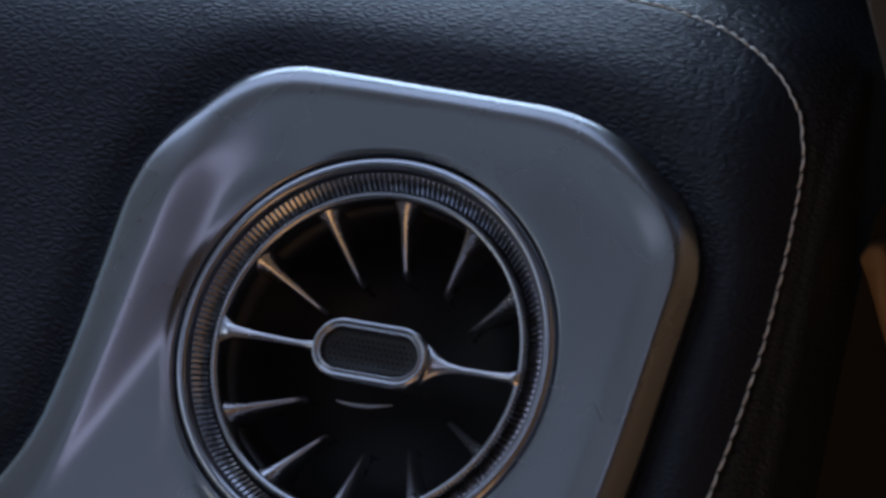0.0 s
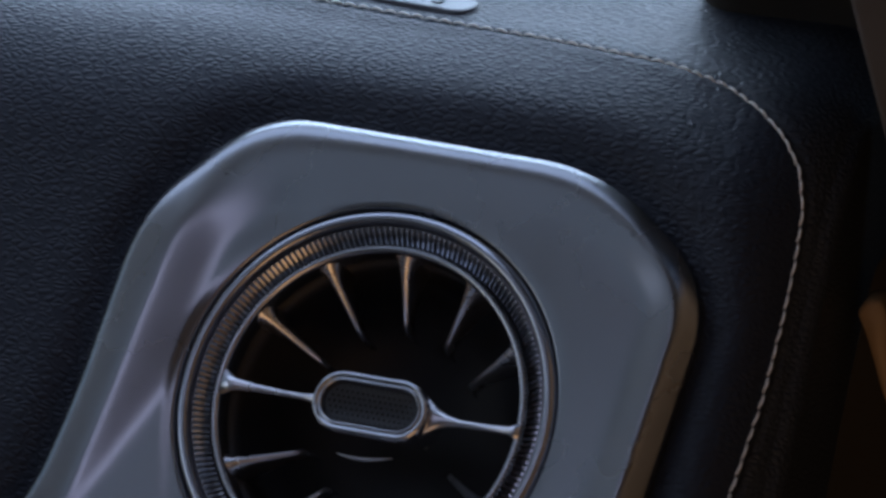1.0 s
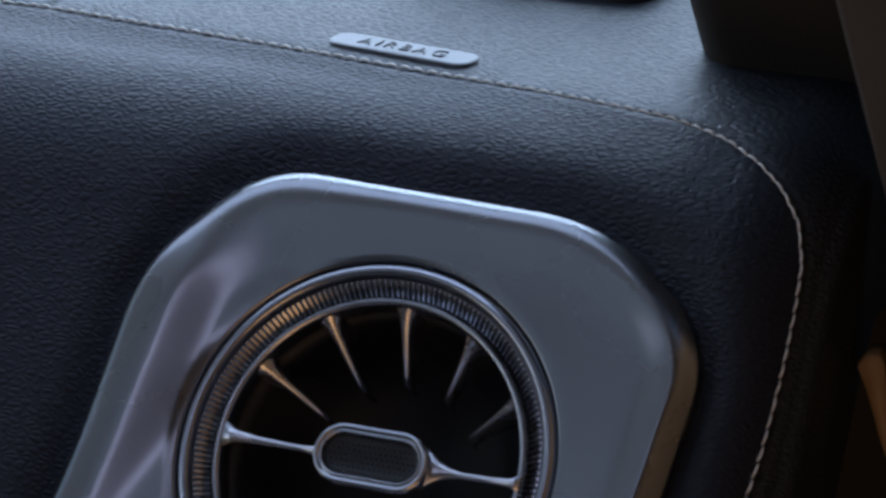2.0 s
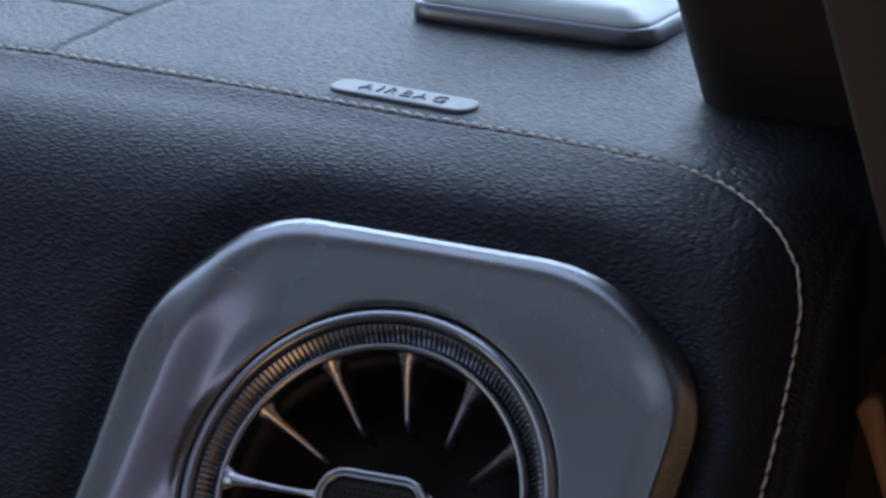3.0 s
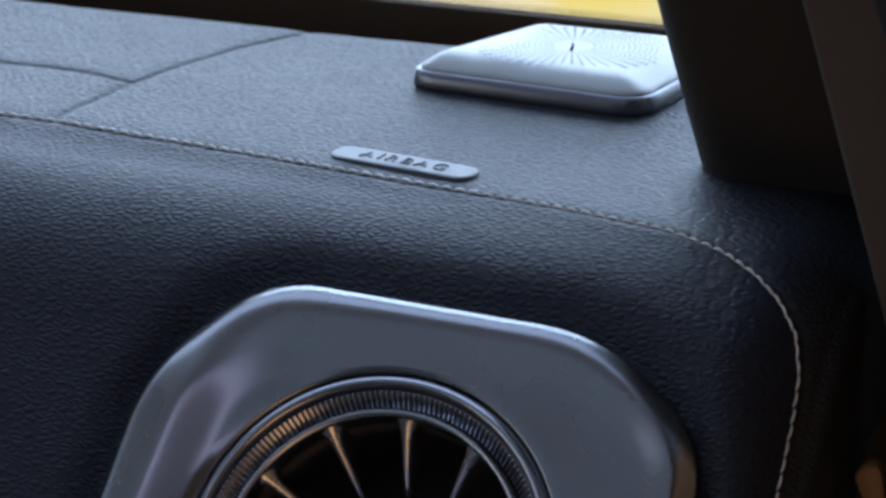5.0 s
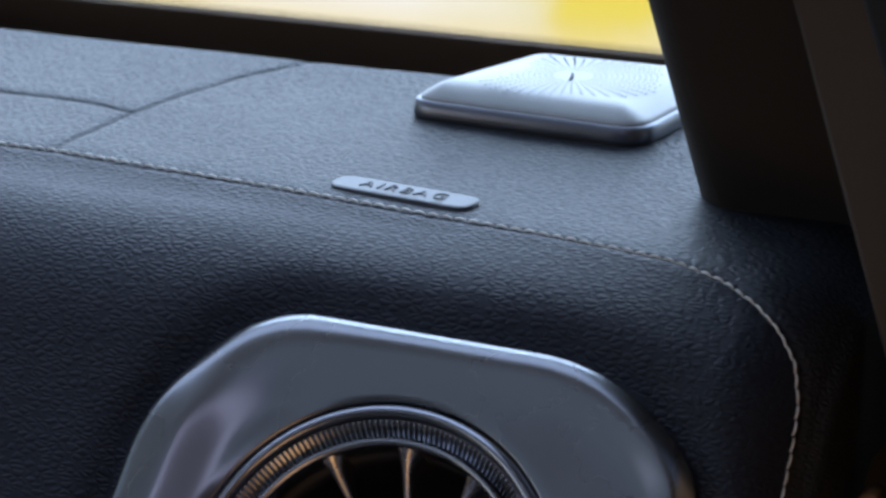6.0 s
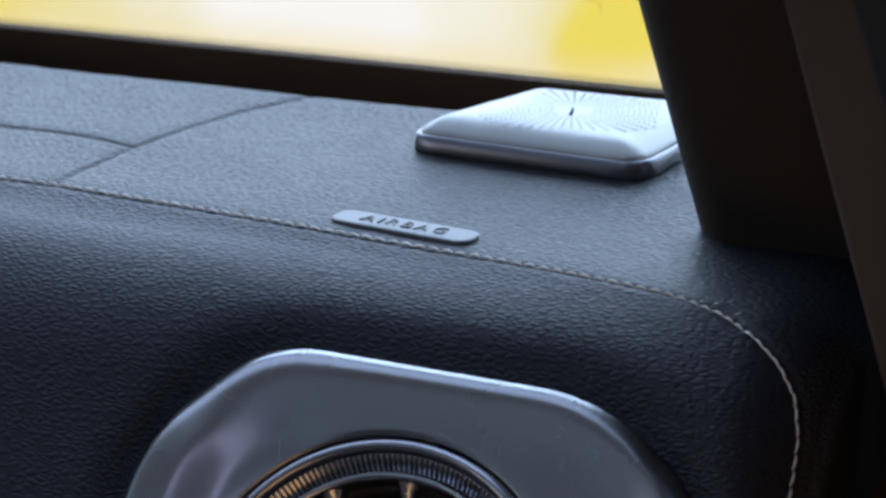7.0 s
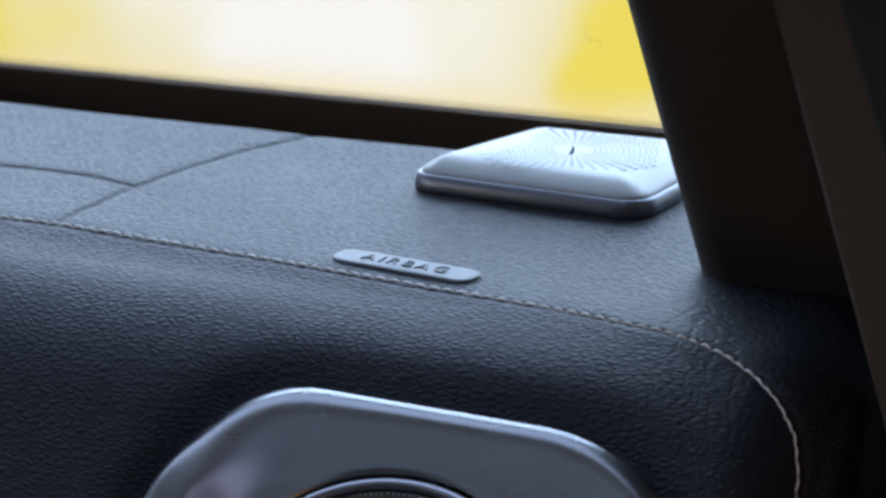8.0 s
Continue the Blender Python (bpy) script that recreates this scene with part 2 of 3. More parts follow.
def rounded_polygon(corners, radii, arc=10):
    """A closed outline with rounded corners."""
    out, n = [], len(corners)
    for i in range(n):
        p, a, b = (np.array(corners[k % n], float) for k in (i, i - 1, i + 1))
        u, v = (a - p) / np.linalg.norm(a - p), (b - p) / np.linalg.norm(b - p)
        r = radii[i]
        for t in np.linspace(0, 1, arc):
            out.append((1 - t) ** 2 * (p + u * r) + 2 * t * (1 - t) * p + t * t * (p + v * r))
    return np.array(out)


def inside(px, py, poly):
    hit = np.zeros(px.shape, bool)
    x0, y0 = poly[:, 0], poly[:, 1]
    x1, y1 = np.roll(x0, -1), np.roll(y0, -1)
    for a, b, c, d in zip(x0, y0, x1, y1):
        if b != d:
            hit ^= ((b > py) != (d > py)) & (px < (c - a) * (py - b) / (d - b) + a)
    return hit


def tube(points, radius, sides=8, closed=False):
    p = np.asarray(points, float)
    tan = np.roll(p, -1, 0) - np.roll(p, 1, 0) if closed else np.gradient(p, axis=0)
    tan /= np.linalg.norm(tan, axis=1)[:, None]
    ref = np.array([0.13, 0.21, 0.97])
    a = np.cross(tan, ref)
    a /= np.linalg.norm(a, axis=1)[:, None]
    b = np.cross(tan, a)
    r = np.broadcast_to(np.asarray(radius, float), (len(p),))
    th = np.linspace(0, 2 * np.pi, sides, endpoint=False)
    v = p[:, None] + r[:, None, None] * (np.cos(th)[None, :, None] * a[:, None] + np.sin(th)[None, :, None] * b[:, None])
    f = [list(q) for q in grid_faces(len(p), sides, wrap_u=closed, wrap_v=True)]
    if not closed:
        f += [list(range(sides))[::-1], [(len(p) - 1) * sides + k for k in range(sides)]]
    return v.reshape(-1, 3), f


def stack_outlines(loops, cap_first=False, cap_last=False):
    """Joins outlines of equal length into a skin."""
    n = len(loops[0])
    v = np.concatenate([np.asarray(l, float) for l in loops])
    f = [list(q) for q in grid_faces(len(loops), n, wrap_v=True)]
    if cap_first:
        f.append(list(range(n))[::-1])
    if cap_last:
        f.append([(len(loops) - 1) * n + k for k in range(n)])
    return v, f


def box(x0, x1, y0, y1, z0, z1, bevel=4.0):
    """A box with softened edges, in millimetres."""
    o = rounded_polygon([(x0, y0), (x1, y0), (x1, y1), (x0, y1)], [bevel] * 4, 4)
    c = np.array([(x0 + x1) / 2, (y0 + y1) / 2])
    half = np.array([(x1 - x0) / 2, (y1 - y0) / 2])
    small = c + (o - c) * (1 - bevel / half)
    lay = lambda q, z: np.c_[q, np.full(len(q), z)]
    return stack_outlines([lay(small, z0), lay(o, z0 + bevel), lay(o, z1 - bevel), lay(small, z1)], True, True)


# ---- the dashboard ----
CENTRE = Vector((0, 0, 1.30))
BASE = Matrix.Translation(CENTRE)
LEAN_N = np.array([0, -0.8070, 0.5906])
LEAN_B = np.array([0, 0.5906, 0.8070])
FACE = Matrix(((1, 0, 0, 0), (0, LEAN_B[1], LEAN_N[1], 0), (0, LEAN_B[2], LEAN_N[2], CENTRE.z), (0, 0, 0, 1)))

_ss = np.arange(52, 100.01, 0.1)
_th = np.radians(53.8 - 52.8 * (_ss - 52) / 48)
_yy = 52 * 0.5906 + np.r_[0, np.cumsum(np.cos(_th))[:-1] * 0.1]
_zz = 52 * 0.8070 + np.r_[0, np.cumsum(np.sin(_th))[:-1] * 0.1]


def dash_point(a, s):
    """The dashboard's skin before relief: a along the car's width, s up the face and back over the top. Gives places and normals."""
    a, s = np.asarray(a, float), np.asarray(s, float)
    th = np.radians(np.interp(s, [52, 100], [53.8, 1.0]))
    y = np.where(s < 52, s * 0.5906, np.where(s < 100, np.interp(s, _ss, _yy), _yy[-1] + (s - 100) * np.cos(th)))
    z = np.where(s < 52, s * 0.8070, np.where(s < 100, np.interp(s, _ss, _zz), _zz[-1] + (s - 100) * np.sin(th)))
    n = np.stack([np.zeros_like(th), -np.sin(th), np.cos(th)], -1)
    # the right-hand end rolls away
    R, A0 = 5.0, 90.0
    phi = np.clip((a - A0) / R, 0, np.pi / 2)
    rest = np.clip(a - A0 - R * np.pi / 2, 0, None)
    x = np.where(a < A0, a, A0 + R * np.sin(phi))
    drop = R * (1 - np.cos(phi)) + rest
    p = np.stack([x, y, z], -1) - n * drop[..., None]
    # the padding curves back gently towards that end, less so on the top
    w = np.clip((175 - s) / 45, 0, 1)
    e = np.clip(a - 66, 0, 26)
    bow, slope = e ** 2 / 52.0 * w, e / 26.0 * w
    p = p - np.array([0.365, -0.912, 0.447]) * bow[..., None]
    side = np.maximum(phi, np.arctan(slope))
    nn = n * np.cos(side)[..., None] + np.array([1.0, 0, 0]) * np.sin(side)[..., None]
    return p, nn


SEAM = smooth_line([(-290, 121), (-200, 120.5), (-146, 119), (-130, 119), (-95, 115), (-62, 111.2), (-38, 108), (-14, 104.8), (9, 102), (32, 98), (44, 95.7), (52, 92.5), (60, 88.9), (69.9, 81.9), (77.8, 74.7), (84, 66.6), (87.2, 57.2), (88, 46.8), (88, 30.9), (87.2, 13.9), (84.7, -6), (82.2, -19.9), (75.7, -59.6), (69.8, -119.3)], 0.4, 4)
_t = np.gradient(SEAM, axis=0)
SEAM = SEAM + np.stack([-_t[:, 1], _t[:, 0]], -1) / np.linalg.norm(_t, axis=1)[:, None] * 1.4
COVER_SEAM = smooth_line([(-132.5, 114), (-130.5, 137), (-128, 158.5), (-124, 178), (-117, 203), (-107, 222), (-101, 236)], 0.4, 4)
CROSS_SEAM = smooth_line([(-290, 166), (-173, 164), (-156, 164), (-142, 162.5), (-128, 158.5)], 0.4, 4)
OUTLINE = rounded_polygon([(-67.0, 35.5), (-43.4, 62.2), (41.5, 59.7), (70.5, 37), (63.5, -26), (52, -70), (-60, -78), (-100, -72), (-76, -34), (-71.5, -10)],
                          [14, 15, 17, 15, 16, 18, 10, 12, 10, 10], 14)


def nearest(grid_a, grid_s, step, line, reach):
    """Distance from each grid point to a line, as far as reach."""
    d = np.full((len(grid_a), len(grid_s)), reach, float)
    k = int(reach / step) + 1
    for x, y in line:
        i, j = int((x - grid_a[0]) / step), int((y - grid_s[0]) / step)
        i0, i1, j0, j1 = max(0, i - k), min(len(grid_a), i + k + 2), max(0, j - k), min(len(grid_s), j + k + 2)
        if i0 < i1 and j0 < j1:
            r = np.hypot(grid_a[i0:i1, None] - x, grid_s[None, j0:j1] - y)
            d[i0:i1, j0:j1] = np.minimum(d[i0:i1, j0:j1], r)
    return d


def closed_line(poly, step):
    return smooth_line(np.vstack([poly, poly[:1]]), step, step * 2)


def build_dashboard():
    step = 0.8
    ga, gs = np.arange(-250, 135, step), np.arange(-100, 233, step)
    A, S = np.meshgrid(ga, gs, indexing="ij")
    P, N = dash_point(A, S)
    d1 = nearest(ga, gs, step, SEAM[::3], 70)
    d2 = nearest(ga, gs, step, COVER_SEAM, 6)
    d3 = nearest(ga, gs, step, CROSS_SEAM, 6)
    dist = nearest(ga, gs, step, closed_line(OUTLINE, 1.2), 40)
    inn = inside(A, S, OUTLINE)
    front = np.vstack([SEAM, [(-290, -120)]])
    is_front = inside(A, S, front)
    h = -1.1 * np.exp(-(d1 / 0.8) ** 2) - 0.25 * np.exp(-(d1 / 3.0) ** 2)
    h += np.where(is_front, 0.0, -0.25 * np.exp(-(d1 / 6) ** 2))
    h -= np.where(is_front, 0.0, 0.7 * np.exp(-(np.minimum(d2, d3) / 0.8) ** 2) + 0.20 * np.exp(-(np.minimum(d2, d3) / 3) ** 2))
    # the front falls away at once below the seam
    h -= np.where(is_front, 0.21 * d1 * np.exp(-d1 / 22.0) * np.clip((S - 50) / 50, 0, 1), 0.0)
    # the leather dips towards the metal surround and passes under it
    above = np.clip((S - 42) / 16, 0, 1)
    moat = np.where(inn, 1.0, np.exp(-(dist / (6.5 + 2.5 * above)) ** 2))
    h -= (3.6 + 1.2 * above) * moat
    h = np.where(inn, h - 6 * np.clip(dist / 6, 0, 1), h)
    # soft hand-laid unevenness
    h += 0.25 * np.sin(A / 19.0 + S / 31.0) * np.sin(S / 23.0 - A / 47.0)
    # the back edge rolls down towards the windscreen
    h -= 0.16 * np.clip(S - 222, 0, None) ** 2
    V = (P + N * h[..., None]).reshape(-1, 3)
    F = grid_faces(len(ga), len(gs))
    ca, cs = A.ravel()[F].mean(1), S.ravel()[F].mean(1)
    deep = inside(ca, cs, OUTLINE) & (dist.ravel()[F].mean(1) > 9)
    keep_front = inside(ca, cs, front)
    ob = empty("dashboard", BASE, "black grained leather dashboard with pale contrast stitching", "dashboard")
    made = []
    for name, sel, mat, label in (("front_panel", keep_front & ~deep, FACE_LEATHER, "black coarse-grained leather front"), ("top_pad", ~keep_front & ~deep, TOP_LEATHER, "black fine-grained leather top")):
        f = F[sel]
        used, inv = np.unique(f, return_inverse=True)
        made.append(part(name, V[used], inv.reshape(f.shape), mat, ob, label))
    # the same padding runs on across the car, and down to the footwell
    ra, rs = np.linspace(-1255, -249, 24), np.linspace(-100, 236, 90)
    A2, S2 = np.meshgrid(ra, rs, indexing="ij")
    part("driver_side_run", dash_point(A2, S2)[0].reshape(-1, 3), grid_faces(len(ra), len(rs)), TOP_LEATHER, ob, "plain black leather run")
    la, lw = np.linspace(-1255, 95, 30), np.linspace(0, 1, 12)
    low = [[(a, -58 + 150 * k ** 2, -80 - 330 * k) for k in lw] for a in la]
    part("lower_panel", np.array(low).reshape(-1, 3), grid_faces(len(la), len(lw)), BLACK_MATT, ob, "black lower panel")
    # a row of stitches along the front side of the seam
    arch = np.array([(x, 0, 0.62 * math.cos(x / 1.75 * 1.45)) for x in np.linspace(-1.75, 1.75, 7)])
    v, f = tube(arch, [0.15, 0.26, 0.31, 0.33, 0.31, 0.26, 0.15], 6)
    stitch = mesh_of("stitch", v, f, THREAD)
    tang = np.gradient(SEAM, axis=0)
    tang /= np.linalg.norm(tang, axis=1)[:, None]
    row = SEAM + np.stack([tang[:, 1], -tang[:, 0]], -1) * 2.0
    along = np.r_[0, np.cumsum(np.hypot(*np.diff(row, axis=0).T))]
    rng = random.Random(4)
    for d in np.arange(44, along[-1] - 40, 3.75):
        a, s = np.interp(d, along, row[:, 0]), np.interp(d, along, row[:, 1])
        a2, s2 = np.interp(d + 0.6, along, row[:, 0]), np.interp(d + 0.6, along, row[:, 1])
        p, n = dash_point(a, s)
        q, _ = dash_point(a2, s2)
        t = Vector(q - p).normalized()
        n = Vector(n)
        y = n.cross(t).normalized()
        n = t.cross(y)
        o = new("stitch", stitch)
        o.parent = made[0]
        pos = (Vector(p) + n * 0.22) * 0.001
        o.matrix_local = Matrix(((t.x, y.x, n.x, pos.x), (t.y, y.y, n.y, pos.y), (t.z, y.z, n.z, pos.z), (0, 0, 0, 1))) @ pose(0, 0, 0, 0, 0, rng.uniform(-4, 4) - 3)
    return ob


# ---- the air vent ----
RING_R, RING_AT = 44.3, (-1.9, -0.6)


def soft_min(p, q, k):
    return (p + q - np.sqrt((p - q) ** 2 + k * k)) / 2


def soft_max(p, q, k):
    return (p + q + np.sqrt((p - q) ** 2 + k * k)) / 2


def surround_skin():
    """The plate's height over its plan: outer flank, raised edge, inner coves and the facets beside the ring."""
    th = np.linspace(0, 2 * np.pi, 720, endpoint=False)
    line = closed_line(OUTLINE, 0.5)
    rel = line - np.array(RING_AT)
    ang = np.mod(np.arctan2(rel[:, 1], rel[:, 0]), 2 * np.pi)
    o = np.argsort(ang)
    reach = np.interp(th, ang[o], np.hypot(rel[:, 0], rel[:, 1])[o], period=2 * np.pi)
    inner = RING_R + 0.6
    k = np.r_[np.linspace(0, 0.42, 44)[:-1], np.linspace(0.42, 1, 34)]
    r = reach[None] + (inner - reach[None]) * k[:, None]
    a, q = RING_AT[0] + np.cos(th) * r, RING_AT[1] + np.sin(th) * r
    p0, run = line, np.roll(line, -1, 0) - line
    size = (run ** 2).sum(1) + 1e-9
    d = []
    for i in range(len(k)):
        off = np.stack([a[i], q[i]], -1)[:, None] - p0[None]
        at = np.clip((off * run).sum(-1) / size, 0, 1)
        d.append(np.sqrt(((off - run * at[..., None]) ** 2).sum(-1).min(1)))
    d = np.stack(d)
    step = lambda x: 1 / (1 + np.exp(-x))
    turn = np.degrees(th)[None]
    right = step((42 - np.where(turn > 270, turn - 360, turn)) / 5) * np.ones_like(d)
    left = step((turn - 142) / 3) * step((230 - turn) / 3)
    # outer flank: a soft roll at the top, a plain chamfer on the right, a broad band on the left
    roll = 4.0 * (1 - np.exp(-(d / 2.9) ** 1.1)) + 0.03 * d
    chamfer = 3.9 * (1 - np.clip(1 - d / 6.0, 0, None) ** 1.6) + 0.25 * np.clip(d - 4.5, 0, None)
    band = 4.0 * (1 - np.exp(-(d / 1.5) ** 1.2)) + 0.16 * d
    outer = roll * (1 - right) * (1 - left) + chamfer * right + band * left - 0.4
    # inner side: coves at the top and on the right, three facets on the left
    cove = 1.0 + 2.3 * np.exp(-np.clip(d - 2.2, 0, None) / 8.0)
    wall = 1.0 + 0.34 * soft_max(11.6 - d, 0.0, 1.2)
    slope = 1.0 + 0.34 * soft_max(21.5 - d, 0.0, 2.0)
    corner = step((turn - 124) / 9) * step((235 - turn) / 4)
    top = (cove * (1 - corner) + slope * corner) * (1 - right) + wall * right
    pocket = 5.0 - 0.37 * (0.988 * (a + 58.5) - 0.154 * q)
    lower = 4.6 - 0.14 * (a + 63) - 0.041 * (q + 40)
    facets = soft_max(soft_max(pocket, top - 0.25 * np.clip(turn - 162, 0, None), 0.9), lower - 0.25 * np.clip(180 - turn, 0, None), 0.5)
    beside = step((turn - 128) / 2.0) * step((262 - turn) / 4.0)
    inside_h = top * (1 - beside) + facets * beside
    h = soft_min(outer, inside_h, 0.6 + 1.4 * (1 - right) * (1 - left))
    # everything settles to the ring's edge
    h = h + (0.75 - h) * np.clip((k[:, None] - 0.90) / 0.10, 0, 1) ** 2
    loops = [np.stack([RING_AT[0] + np.cos(th) * reach, RING_AT[1] + np.sin(th) * reach, np.full_like(th, -12.0)], -1)]
    loops += [np.stack([a[i], q[i], h[i]], -1) for i in range(len(k))]
    loops.append(np.stack([RING_AT[0] + np.cos(th) * (inner - 0.1), RING_AT[1] + np.sin(th) * (inner - 0.1), np.full_like(th, -6.0)], -1))
    return stack_outlines(loops)


def build_vent():
    ob = empty("air_vent", FACE, "round turbine air vent in a satin silver surround on the dashboard", "air vent")
    # surround: a faceted plate that falls from its raised edges to the ring
    v, f = surround_skin()
    part("surround", v, f, SATIN, ob, "satin silver metal surround with a triangular facet")
    # bezel round the opening
    v, f = lathe([(RING_R, -6), (RING_R, -0.6), (44.1, 0.1), (43.7, 0.7), (43.1, 1.1), (42.5, 1.2), (41.9, 1.0), (41.5, 0.5), (41.35, -0.3), (41.3, -9)], 200, RING_AT)
    part("bezel", v, f, BEZEL, ob, "polished dark chrome bezel")
    # knurled ring sloping down to the rotor; its darker metal paints shade between the teeth
    teeth, cx, cy = 190, -1.9, -0.7
    v, f = lathe([(41.3, -1.4), (41.0, -0.9), (37.7, -3.7), (37.4, -9)], 160, (cx, cy))
    ring = part("knurled_ring", v, f, TOOTH_GAP, ob, "dark ring with fine chrome knurling")
    v, f = [], []
    for k in range(teeth):
        b0 = len(v)
        for w, lift in ((0.00, -0.1), (0.10, 0.32), (0.52, 0.32), (0.62, -0.1)):
            t = 2 * np.pi * (k + w) / teeth
            for r, h in ((41.0, -0.8), (40.6, -0.75), (37.9, -3.1), (37.7, -3.8)):
                v.append((cx + (r - lift * 0.65) * math.cos(t), cy + (r - lift * 0.65) * math.sin(t), h + lift * 0.65))
        f += [[b0 + i * 4 + j, b0 + i * 4 + j + 1, b0 + i * 4 + j + 5, b0 + i * 4 + j + 4] for i in range(3) for j in range(3)]
    o = part("knurling", v, f, CHROME, ring, "fine chrome teeth", smooth=False)
    o["kind"] = "stuff"
    # rotor: rim, dark bowl, twelve vanes
    rotor = (-1.4, -0.7)
    v, f = lathe([(36.9, -8), (36.9, -1.2), (36.5, -0.5), (36.0, -0.3), (35.4, -0.6), (35.0, -1.6), (34.9, -6)], 200, rotor)
    part("rotor_rim", v, f, CHROME, ob, "thin chrome rim")
    v, f = lathe([(41.2, -7), (37.0, -7.5), (35.2, -6), (34.6, -14), (30, -30), (20, -40), (0.5, -42)], 120, rotor)
    part("bowl", v, f, BOWL, ob, "deep black bowl")
    # one vane: its front edge dives from the rim into the bowl
    rr = np.r_[36.2, 36.0, 35.6, 35.2, 34.7, 34.0, np.linspace(33, 20.5, 9), 19.6]
    q = (36.2 - rr) / 15.7
    front = -0.7 - 12.6 * q - 4.0 * np.clip(20.5 - rr, 0, 1)
    half = 0.52 + 0.65 * (1 - q) + 3.6 * np.exp(-q / 0.10)
    loops = []
    for r, h, w in zip(rr, front, half):
        back = min(h - 5, -15)
        loops.append([(r, -w, back), (r, -w, h - w * 0.8), (r, -w * 0.5, h - 0.15 * w), (r, 0, h), (r, w * 0.5, h - 0.15 * w), (r, w, h - w * 0.8), (r, w, back)])
    v, f = stack_outlines(loops, True, True)
    vane = mesh_of("vane", v, f, VANE_METAL)
    for k in (1, 2, 3, 4, 5, 7, 8, 9, 10, 11):
        o = new("vane", vane)
        o.parent = ob
        o.matrix_local = pose(rotor[0] * 0.001, rotor[1] * 0.001, 0, 0, 0, 30 * k + 0.5)
    # the knob in the middle
    def stadium(w, h, grow=0.0, z=0.0, cx=0.3, cy=-0.95, n=24):
        out = []
        R = h / 2 + grow
        for sgn, a0 in ((1, -90), (-1, 90)):
            for a in np.linspace(a0, a0 + 180, n):
                # slightly swollen long sides
                out.append((cx + sgn * (w - h) / 2 + R * math.cos(radians(a)), cy + R * math.sin(radians(a)), z + 2.2))
        return out
    W, H = 27.4, 13.8
    knob = part("knob", *stack_outlines([stadium(W, H, -2.0, -16), stadium(W, H, -0.8, -7), stadium(W, H, 0.0, -2.2), stadium(W, H, 0.0, -1.0), stadium(W, H, -0.5, -0.2), stadium(W, H, -1.1, -0.2),
                                         stadium(W, H, -1.35, -0.8), stadium(W, H, -1.6, -0.8), stadium(W, H, -1.9, -0.3), stadium(W, H, -2.2, -0.5), stadium(W, H, -2.3, -1.4)]), CHROME, ob, "oval chrome-rimmed knob")
    part("grip", *stack_outlines([stadium(W, H, -2.2, -2.0), stadium(W, H, -2.4, -1.3), stadium(W, H, -3.4, -1.5), stadium(W, H, -5.0, -1.8), stadium(W, H, -6.6, -2.0)], False, True), RUBBER, knob, "black dimpled rubber grip")
    v, f = [], []
    for i in range(-8, 9):
        for j in range(-3, 4):
            x, y = i * 1.25 + (0.6 if j % 2 else 0), j * 1.25
            if abs(x) > 10.6 - 0.25 * j * j:
                continue
            b0 = len(v)
            for (r, z) in ((0.36, -1.62), (0.22, -1.25)):
                for a in range(6):
                    v.append((0.3 + x + r * math.cos(a * math.pi / 3), -0.95 + y + r * math.sin(a * math.pi / 3), z + 2.2 - 0.05 * abs(y)))
            f += [[b0 + k, b0 + (k + 1) % 6, b0 + 6 + (k + 1) % 6, b0 + 6 + k] for k in range(6)] + [[b0 + 6 + k for k in range(6)]]
    o = part("stud_field", v, f, BLACK_GLOSS, knob, "rows of small studs")
    o["kind"] = "stuff"
    # the hub's reflection below the knob, modelled as a thin bright arc
    arc = [(-6.5 + 1.1 * i, -11.8 - 0.8 * math.sin(math.pi * (i / 12) ** 0.9) + 0.08 * i, -3.0) for i in range(13)]
    part("hub_glint", *tube(arc, [0.08 + 0.42 * math.sin(math.pi * i / 12) for i in range(13)], 8), VANE_METAL, ob, "thin chrome lip of the hub")
    # fine teeth on the rotor's rim
    v, f = [], []
    for k in range(230):
        b0 = len(v)
        for wide in (0.0, 0.5):
            t = 2 * np.pi * (k + wide) / 230
            v += [(rotor[0] + r * math.cos(t), rotor[1] + r * math.sin(t), z) for r, z in ((36.95, -2.2), (37.1, -0.9), (36.6, -0.25), (36.2, -0.28))]
        f += [[b0 + j, b0 + j + 1, b0 + j + 5, b0 + j + 4] for j in range(3)]
    o = part("rim_knurling", v, f, BLACK_GLOSS, ob, "fine dark notches round the rim", smooth=False)
    o["kind"] = "stuff"
    # stems that tie the knob to the vanes on both sides
    STEM = {1: ((11.8, 5.2, -2.6), (13.6, 3.9, -2.4), (15.5, 2.4, -2.6), (18, 1.3, -2.8), (21, 0.75, -2.8), (28, 0.7, -2.2), (33, 0.95, -1.4), (35.5, 2.2, -0.9)),
            -1: ((11.8, 3.6, -2.8), (13.4, 1.9, -2.8), (14.6, 1.0, -2.9), (17, 0.7, -3.0), (22, 0.7, -2.8), (28, 0.95, -2.2), (33, 1.4, -1.4), (35.5, 3.0, -0.9))}
    for sgn in (1, -1):
        loops = []
        for x, w, z in STEM[sgn]:
            loops.append([(sgn * x - 0.7, w * math.cos(a) - 0.7, z + min(w, 1.1) * math.sin(a)) for a in np.linspace(0, 2 * np.pi, 12, endpoint=False)])
        part("stem", *stack_outlines(loops, True, True), VANE_METAL, ob)
    return ob


# ---- things on the dashboard's top ----


